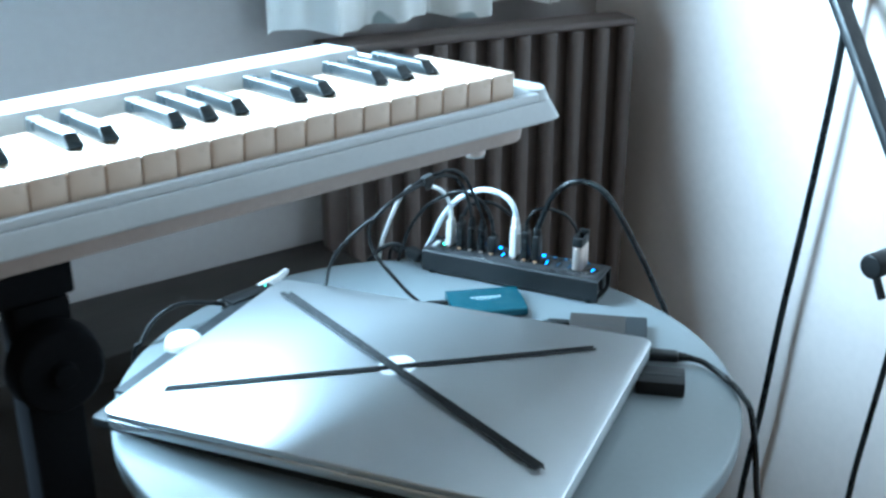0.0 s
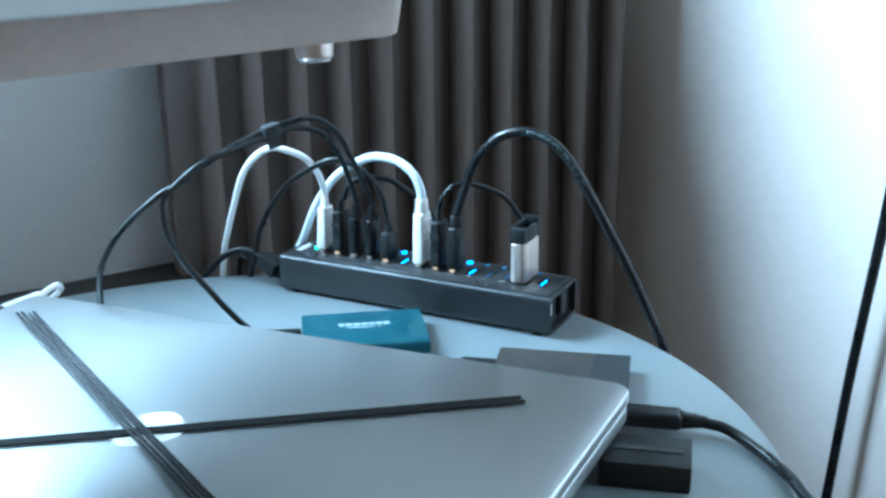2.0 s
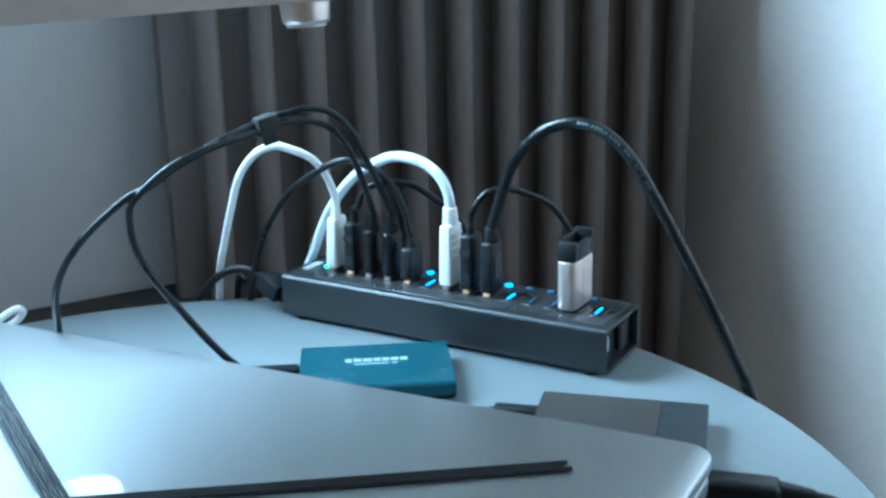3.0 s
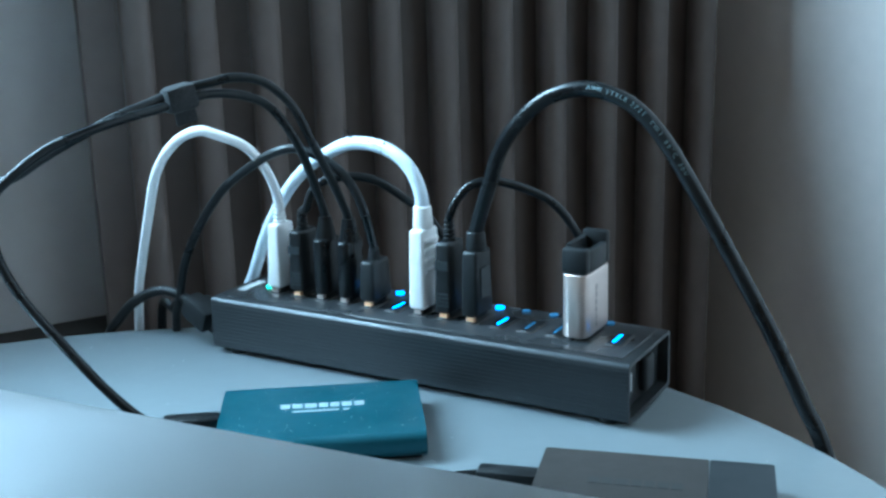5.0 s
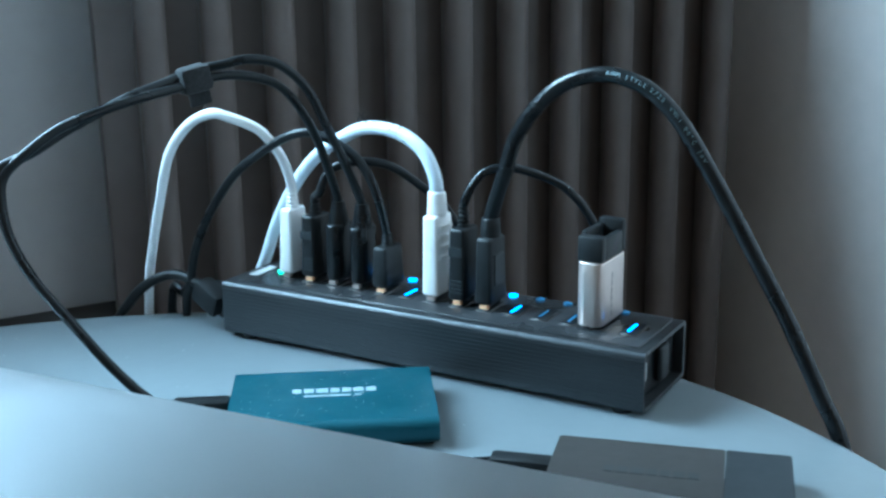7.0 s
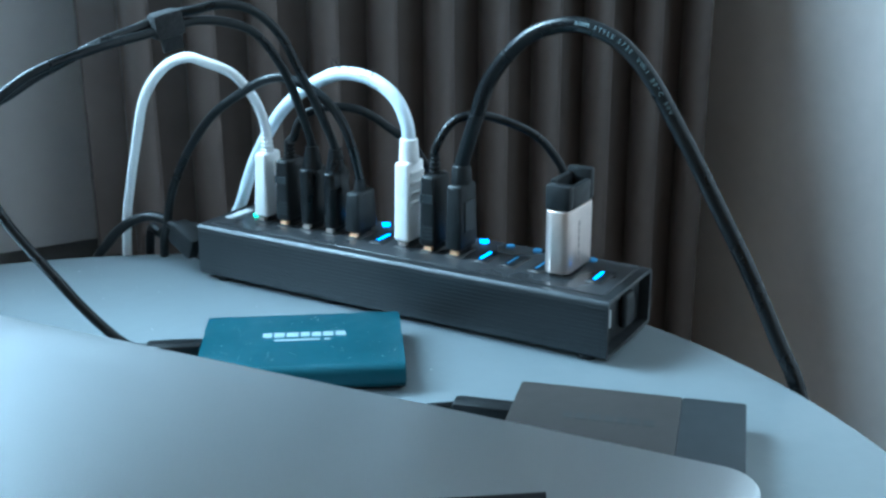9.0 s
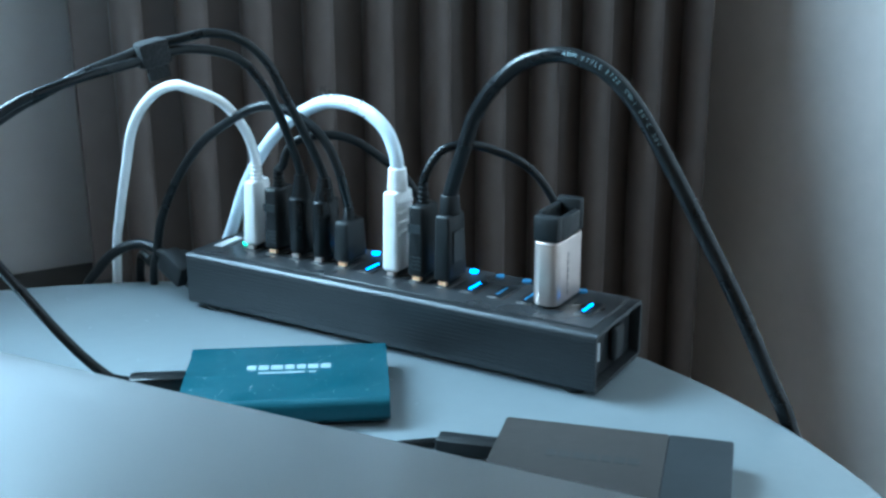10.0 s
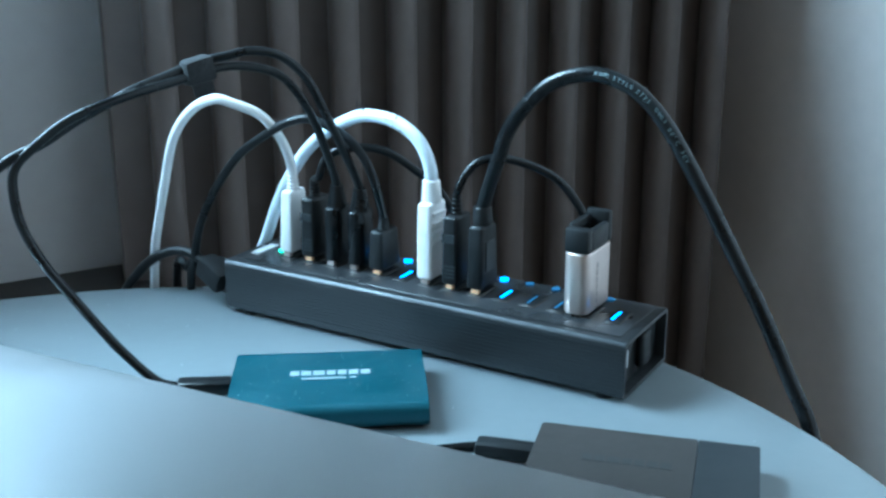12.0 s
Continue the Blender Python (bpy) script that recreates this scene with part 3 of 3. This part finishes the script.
part("lid", outline_slab(rounded(-LWID, 0, -LDEP, 0, 0.012, 8), -0.0058, 0.0, 0.0012), M_ALU, book)
part("base", outline_slab(rounded(-LWID + 0.0008, -0.0008, -LDEP + 0.0008, -0.0008, 0.012, 8), -0.0158, -0.0066, 0.0022), M_ALU, book)
part("seal", outline_slab(rounded(-LWID + 0.003, -0.003, -LDEP + 0.003, -0.003, 0.011, 8), -0.0068, -0.0057), M_RUBBER, book, "dark rubber seal")
part("finger_notch", a_box(-LWID / 2 - 0.032, -LWID / 2 + 0.032, -LDEP + 0.0003, -LDEP + 0.006, -0.0078, -0.0064, 0.0006), M_WHITESHINE, book, "polished opening notch")
pts = [(-LWID / 2 + 0.015 * math.cos(a) * (1 + 0.10 * math.cos(2 * a)), -LDEP / 2 + 0.014 + 0.0185 * math.sin(a) * (1 - 0.12 * math.cos(a))) for a in (2 * math.pi * k / 40 for k in range(40))]
part("emblem", outline_slab(pts, 0.0001, 0.00035), M_WHITESHINE, book, "polished round emblem with its reflection painted white")

folio = solo("folder", outline_slab(rounded(-0.36, 0.0, -0.25, 0, 0.004, 3), 0.0, 0.0085, 0.001), M_BLACK, pose(0.070, -0.175, 0.0002, 0, 0, -33), "flat black folder under the laptop", "folder")
folio2 = solo("notebook", a_box(-0.40, -0.03, -0.23, -0.03, 0.0, 0.0040, 0.0008), M_SLATE, pose(0.108, -0.172, 0.0088, 0, -0.6, -33), "thin dark notebook under the laptop", "notebook")

# bundles of thin dark rods crossed on the lid
def rod_bundle(a, b, z0, n, label):
    inv = LID.inverted()
    t = thing("rod_bundle", LID, label, "rods", "rod bundles on the laptop")
    a3, b3 = inv @ Vector((a[0], a[1], 0.03)), inv @ Vector((b[0], b[1], 0.03))
    a3.z = b3.z = 0
    d = (b3 - a3).normalized()
    side = Vector((-d.y, d.x, 0))
    rng = random.Random(n)
    for i in range(n):
        r = 0.0009
        o = (i - (n - 1) / 2) * 0.0023
        lvl = z0 + r + 0.0001
        o2 = (i - (n - 1) / 2) * 0.0019 + rng.uniform(-0.0002, 0.0002)
        p = a3 + side * o * 1.25 + d * rng.uniform(-0.004, 0.004)
        e = b3 + side * o * 1.05 + d * rng.uniform(-0.004, 0.004)
        mid = (p + e) / 2 + side * (o2 - o) * 0.8
        part("rod", tube([p + Vector((0, 0, lvl)), mid + Vector((0, 0, lvl)), e + Vector((0, 0, lvl))], r, seg=8, steps=6), M_STICK, t)
    return t


rod_bundle((-0.3075, -0.184), (0.0659, -0.186), 0.0002, 3, "bundle of thin dark rods lying on the laptop")
rod_bundle((-0.1974, -0.0144), (-0.030, -0.366), 0.0023, 4, "bundle of thin dark rods crossing another")

# ---- right of the laptop ----
dongle = thing("adapter", pose(0.104, -0.188, 0, 0, 0, -20), "black box adapter beside the laptop", "adapter")
part("body", a_box(0.0, 0.042, -0.030, 0.0, 0.0, 0.0135, 0.0012), M_BLACK, dongle)
part("groove", a_box(0.004, 0.038, -0.017, -0.013, 0.0136, 0.0140), M_SLATE, dongle)
charge = thing("charging_cable", pose(0, 0, 0), "black charging cable plugged into the laptop side", "cable")
part("plug", a_box(-0.022, 0.013, -0.0065, 0.0065, -0.0045, 0.0045, 0.0030, 4, m=pose(0.138, -0.166, 0.0072, 0, 0, -21)), M_BLACK, charge)
part("collar", a_cyl(0.0048, 0.0029, 0, 0.013, m=pose(0.1495, -0.1704, 0.0070, 0, 90, -21), seg=20), M_RUBBER, charge)
part("cord", tube([(0.160, -0.1745, 0.0066), (0.169, -0.180, 0.0055), (0.176, -0.193, 0.0035), (0.181, -0.215, 0.0031), (0.182, -0.240, 0.0032), (0.182, -0.262, -0.004), (0.181, -0.285, -0.05), (0.18, -0.31, -0.15), (0.18, -0.33, -0.58)], 0.0028), M_RUBBER, charge)

# ---- left of the laptop ----
puck = thing("earphone_case", pose(-0.296, -0.074, 0), "small round white glossy case on the table edge", "case")
part("shell", a_cyl(0.017, 0.017, 0.0, 0.019, seg=40, bevel=0.006), M_WHITE, puck)
hubl = thing("card_reader", pose(-0.232, 0.030, 0, 0, 0, 36), "small dark adapter with a white light", "adapter")
part("body", a_box(-0.030, 0.026, -0.010, 0.010, 0.0, 0.011, 0.0015), M_BLACK, hubl)
part("light", a_cyl(0.0012, 0.0012, 0.0111, 0.0116, m=pose(0.018, 0, 0), seg=12), M_GREEN, hubl, "green light")
wl = thing("white_cable", pose(0, 0, 0), "white ribbed plug with a short loop of white cable", "cable")
part("plug", tube([(-0.225, 0.044, 0.008), (-0.215, 0.052, 0.009), (-0.205, 0.060, 0.010)], 0.0042, seg=12), M_WHITE, wl)
part("cord", tube([(-0.205, 0.060, 0.010), (-0.200, 0.065, 0.013), (-0.195, 0.070, 0.014), (-0.194, 0.074, 0.010), (-0.199, 0.073, 0.005), (-0.206, 0.068, 0.0025)], 0.0021), M_WHITE, wl)
bl = thing("black_cable", pose(0, 0, 0), "black cable curling off the table edge", "cable")
part("cord", tube([(-0.258, 0.010, 0.008), (-0.275, 0.000, 0.016), (-0.300, -0.015, 0.024), (-0.322, -0.035, 0.020), (-0.336, -0.050, 0.004), (-0.345, -0.057, -0.02), (-0.352, -0.06, -0.2), (-0.355, -0.06, -0.55)], 0.0024), M_RUBBER, bl)
part("plug", a_box(-0.012, 0.012, -0.005, 0.005, -0.004, 0.004, 0.0015, m=pose(-0.250, 0.015, 0.0045, 0, 0, 36)), M_BLACK, bl)
fl = thing("floor_cable", pose(0, 0, 0), "grey cable hanging below the table edge", "cable")
part("cord", tube([(-0.75, -0.42, -0.18), (-0.60, -0.36, -0.20), (-0.48, -0.30, -0.17), (-0.40, -0.25, -0.13), (-0.355, -0.20, -0.12), (-0.33, -0.16, -0.2), (-0.33, -0.14, -0.6)], 0.0035), M_CASE, fl)

# ---- music keyboard ----
kb = thing("music_keyboard", PIANO, "silver grey music keyboard with ivory and black keys", "keyboard")
KL = 0.95


def taper_slab(low, high, z0, z1, bevel=0.0, rise=0.0, lift=0.0):
    """A slab whose upper outline differs from its lower one; rise and lift raise the upper and lower face towards the back."""
    bm = bmesh.new()
    depth = max(y for _, y in high)
    a = [bm.verts.new((x, y, z0 + lift * y / depth)) for x, y in low]
    b = [bm.verts.new((x, y, z1 + rise * y / depth)) for x, y in high]
    n = len(a)
    bm.faces.new(a[::-1])
    bm.faces.new(b)
    for j in range(n):
        bm.faces.new((a[j], a[(j + 1) % n], b[(j + 1) % n], b[j]))
    if bevel:
        bmesh.ops.bevel(bm, geom=list(bm.edges), offset=bevel, segments=3, affect="EDGES", profile=0.5)
    return bm


def corner(x, y, r, a0, a1, n=6):
    return [(x + r * math.cos(radians(a0 + (a1 - a0) * k / n)), y + r * math.sin(radians(a0 + (a1 - a0) * k / n))) for k in range(n + 1)]


low = corner(-0.012, 0.012, 0.012, -90, 10) + [(-0.070, 0.205), (-KL, 0.205), (-KL, 0.0)]
high = corner(-0.022, 0.015, 0.013, -90, 10) + [(-0.080, 0.200), (-KL, 0.200), (-KL, 0.002)]
part("case", taper_slab(low, high, 0.2185, 0.2365, 0.002), M_CASE, kb)
part("front_lip", a_box(-KL, -0.0285, 0.0022, 0.0085, 0.2366, 0.2445, 0.0018, 3), M_CASE, kb)
low = corner(-0.022, 0.0155, 0.013, -90, 10) + [(-0.080, 0.199), (-0.100, 0.199), (-0.037, 0.020), (-0.034, 0.0105), (-0.028, 0.0028)]
high = corner(-0.025, 0.0170, 0.012, -90, 10) + [(-0.083, 0.197), (-0.098, 0.197), (-0.035, 0.022), (-0.033, 0.0125), (-0.027, 0.0055)]
part("end_cheek", taper_slab(low, high, 0.2366, 0.2465, 0.0012, 0.020), M_CASE, kb, "raised rounded end rim")
low = corner(-0.020, 0.056, 0.012, -90, 10) + [(-0.066, 0.190), (-KL, 0.190), (-KL, 0.046)]
high = corner(-0.018, 0.050, 0.012, -90, 10) + [(-0.064, 0.194), (-KL, 0.194), (-KL, 0.040)]
part("underside", taper_slab(low, high, 0.1890, 0.2184, 0.002, lift=0.0133), M_CASELOW, kb, "matt warm grey lower shell")
low = [(-0.100, 0.142), (-0.108, 0.198), (-KL, 0.198), (-KL, 0.142)]
high = [(-0.112, 0.152), (-0.116, 0.196), (-KL, 0.196), (-KL, 0.152)]
part("control_panel", taper_slab(low, high, 0.2366, 0.2790, 0.0015), M_CASE, kb)
part("inlay", a_box(-KL + 0.01, -0.235, 0.158, 0.190, 0.2791, 0.2797, 0.0002, 1), M_PANEL, kb, "pale blue-grey inlay strip")
for i in range(7):
    part("logo_mark", a_box(-0.345 + i * 0.0092, -0.3385 + i * 0.0092, 0.169, 0.179, 0.2798, 0.2801), M_SLATE, kb, "dark printed mark")
for i in range(3):
    part("panel_mark", a_box(-0.150 + i * 0.008, -0.1445 + i * 0.008, 0.156, 0.1575, 0.2791, 0.2794), M_SLATE, kb, "dark printed mark")
KW, KX = 0.0262, -0.0480
bmw = bmesh.new()
box(bmw, 0.0004, KW - 0.0004, 0.0, 0.129, 0.2375, 0.2650, 0.0016, 3)
for v in bmw.verts:
    if v.co.y < 0.004 and v.co.z < 0.250:
        v.co.y += 0.0025
wk = part("white_key", bmw, M_IVORYSHADE, kb)
wk.location = (KX - KW, 0.0105, 0)
bmk = bmesh.new()
box(bmk, -0.0066, 0.0066, 0.045, 0.129, 0.2653, 0.2765, 0.0020, 3)
for v in bmk.verts:
    if v.co.z > 0.270:
        v.co.x *= 0.82
        if v.co.y < 0.060:
            v.co.y += 0.009
bk = part("black_key", bmk, M_EBONY, kb)
NK = 34
# from the top C downwards: where a black key sits to the low side of a white one
PAT = [0, 1, 1, 1, 0, 1, 1]
first = True
krng = random.Random(8)
for i in range(NK):
    if i:
        o = wk.copy()
        scene.collection.objects.link(o)
        o.location = (KX - KW * (i + 1), 0.0105, krng.uniform(-0.0004, 0.0004))
    if PAT[i % 7]:
        xk = KX - KW * (i + 1)
        if first:
            bk.location, first = (xk, 0.0105, 0), False
        else:
            o = bk.copy()
            scene.collection.objects.link(o)
            o.location = (xk, 0.0105, 0)
foot = part("foot", a_cyl(0.0095, 0.0105, 0.1830, 0.1940, m=pose(-0.052, 0.064, 0), seg=28, bevel=0.0015), M_WARMSTEEL, kb, "small round pale foot")
part("foot_pad", a_cyl(0.0080, 0.0080, 0.1818, 0.1829, m=pose(-0.052, 0.064, 0), seg=24), M_CASE, foot)
part("screw", a_cyl(0.0055, 0.0055, 0.1915, 0.1940, m=pose(-0.185, 0.066, 0), seg=16, bevel=0.0005), M_SLATE, kb)

# stand under the keyboard
st = thing("keyboard_stand", STAND, "black tubular keyboard stand with a round clamp knob", "keyboard stand")
part("cross_tube", a_box(-KL, -0.335, 0.150, 0.182, 0.152, 0.1840, 0.003), M_MATTE, st)
part("upright", a_box(-0.382, -0.340, 0.150, 0.185, FLOOR + 0.020, 0.1515, 0.003), M_MATTE, st)
part("upright", a_box(-KL + 0.03, -KL + 0.07, 0.150, 0.185, FLOOR + 0.020, 0.1515, 0.003), M_MATTE, st)
for x in (-0.361, -KL + 0.05):
    part("foot_bar", a_box(x - 0.022, x + 0.022, -0.10, 0.40, FLOOR, FLOOR + 0.0195, 0.003), M_MATTE, st)
part("knob", a_cyl(0.036, 0.032, 0, 0.024, m=pose(-0.361, 0.149, 0.104, 90, 0, 0), seg=40, bevel=0.004), M_MATTE, st, "round black clamp knob")
part("bolt", a_cyl(0.010, 0.009, 0, 0.008, m=pose(-0.361, 0.1248, 0.104, 90, 0, 0), seg=24, bevel=0.001), M_MATTE, st)


# ---- by the right-hand wall ----
wc = thing("hanging_cable", WALL, "black cable hanging in front of the wall", "cable")
part("cord", tube([(0.020, -0.292, 0.62), (0.020, -0.288, 0.40), (0.020, -0.282, 0.26), (0.020, -0.276, 0.157), (0.020, -0.261, 0.002), (0.020, -0.246, -0.131), (0.020, -0.234, -0.267), (0.020, -0.219, -0.397), (0.018, -0.21, -0.60)], 0.0042), M_RUBBER, wc)
wc2 = thing("hanging_cable", WALL, "thin black cable hanging by the stand", "cable")
part("cord", tube([(0.0, -0.420, 0.02), (0.002, -0.412, -0.07), (0.0, -0.400, -0.19), (0.002, -0.390, -0.28), (0.0, -0.388, -0.38), (0.0, -0.39, -0.6)], 0.0036), M_RUBBER, wc2)
stand = thing("microphone_stand", WALL, "black metal stand leaning beside the wall", "stand")
low, high = Vector((-0.02, -0.88, FLOOR + 0.005)), Vector((-0.004, -0.205, 0.40))
way = (high - low)
part("pole", a_box(-0.006, 0.006, -0.011, 0.011, 0.0, way.length, 0.003, m=Matrix.Translation(low) @ way.to_track_quat("Z", "X").to_matrix().to_4x4()), M_BLACK, stand)
part("clamp", a_cyl(0.014, 0.014, -0.022, 0.022, m=pose(-0.008, -0.390, 0.008, 0, 90, 0), seg=24, bevel=0.003), M_BLACK, stand)
part("lever", a_box(-0.004, 0.004, -0.003, 0.003, -0.034, 0.0, 0.001, m=pose(-0.010, -0.383, -0.002, -25, 0, 0)), M_BLACK, stand)


# print along the thick cable
def cable_print(words, points, radius, size, start, toward, parent):
    line = smooth_line(points, 24)
    dist = [0.0]
    for a, b in zip(line, line[1:]):
        dist.append(dist[-1] + (b - a).length)
    bm = bmesh.new()
    x = start
    for ch in words:
        adv = size * (0.50 if ch in " -1" else 0.98 if ch in "WM" else 0.76)
        if ch != " ":
            k = max(i for i, d in enumerate(dist) if d <= x)
            d = (line[min(k + 1, len(line) - 1)] - line[k]).normalized()
            nrm = (Vector(toward) - d * d.dot(Vector(toward))).normalized()
            upv = nrm.cross(d)
            fc = bpy.data.curves.new("glyph", "FONT")
            fc.body, fc.size, fc.extrude, fc.resolution_u = ch, size, 0.00004, 2
            ob = bpy.data.objects.new("glyph", fc)
            me = bpy.data.meshes.new_from_object(ob)
            rot = Matrix((d, upv, nrm)).transposed().to_4x4()
            me.transform(Matrix.Translation(line[k] + d * (x - dist[k]) + nrm * (radius + 0.00002) - upv * size * 0.35) @ rot)
            bm.from_mesh(me)
            bpy.data.objects.remove(ob)
            bpy.data.curves.remove(fc)
            bpy.data.meshes.remove(me)
        x += adv
    bmesh.ops.transform(bm, matrix=parent.matrix_world.inverted(), verts=bm.verts)
    ob = make("printed_text", bm, M_PALE)
    ob.parent = parent
    return tagged(ob, "pale printed cable marking")


THICK = [(0.089, 0.000, 0.118), (0.100, -0.007, 0.122), (0.109, -0.014, 0.121), (0.118, -0.020, 0.116), (0.127, -0.026, 0.105), (0.138, -0.033, 0.085), (0.149, -0.040, 0.063)]
scene.view_layers[0].update()
cable_print("AWM STYLE 2725  VW-1  80\u00b0C  30V", THICK, 0.0030, 0.0023, 0.018, (-0.25, -0.9, 0.30), thick_lead)

# dust on the teal drive and the table
rng = random.Random(4)
bm = bmesh.new()
def speck(x, y, z, r):
    a = rng.uniform(0, 6)
    pts = [bm.verts.new((x + r * rng.uniform(0.6, 1.2) * math.cos(a + k * 1.257), y + r * rng.uniform(0.6, 1.2) * math.sin(a + k * 1.257), z)) for k in range(5)]
    tip = bm.verts.new((x, y, z + r * 0.6))
    bm.faces.new(pts[::-1])
    for k in range(5):
        bm.faces.new((pts[k], pts[(k + 1) % 5], tip))
for i in range(110):
    speck(rng.uniform(-0.034, 0.034), rng.uniform(-0.049, -0.006), 0.01061, rng.choice((0.00012, 0.00015, 0.0002, 0.0003)))
for i in range(160):
    a, r = rng.uniform(-0.6, 1.9), rng.uniform(0.12, 0.262)
    speck(-0.081 + r * math.cos(a), -0.161 + r * math.sin(a), 0.0, rng.choice((0.0002, 0.0003, 0.0004)))
tagged(make("dust", bm, M_PAPER), "fine pale dust specks on the drive and table", "dust", kind="stuff")

# lint caught on the pale cable
bm = bmesh.new()
for i in range(34):
    f = rng.random()
    p = Vector((0.034 - 0.020 * f, 0.041 + 0.020 * f, 0.0900 + 0.0060 * min(1, 1.6 * f)))
    d = Vector((rng.uniform(-1, 1), rng.uniform(-1, 1), rng.uniform(0.2, 1))).normalized() * rng.uniform(0.003, 0.007)
    k = Vector((rng.uniform(-1, 1), rng.uniform(-1, 1), rng.uniform(-1, 1))) * 0.0014
    tube([p, p + d * 0.5 + k, p + d], 0.00013, seg=4, steps=3, bm=bm)
tagged(make("lint", bm, M_VELCRO), "dark lint hairs caught on the pale cable", "lint", kind="stuff")
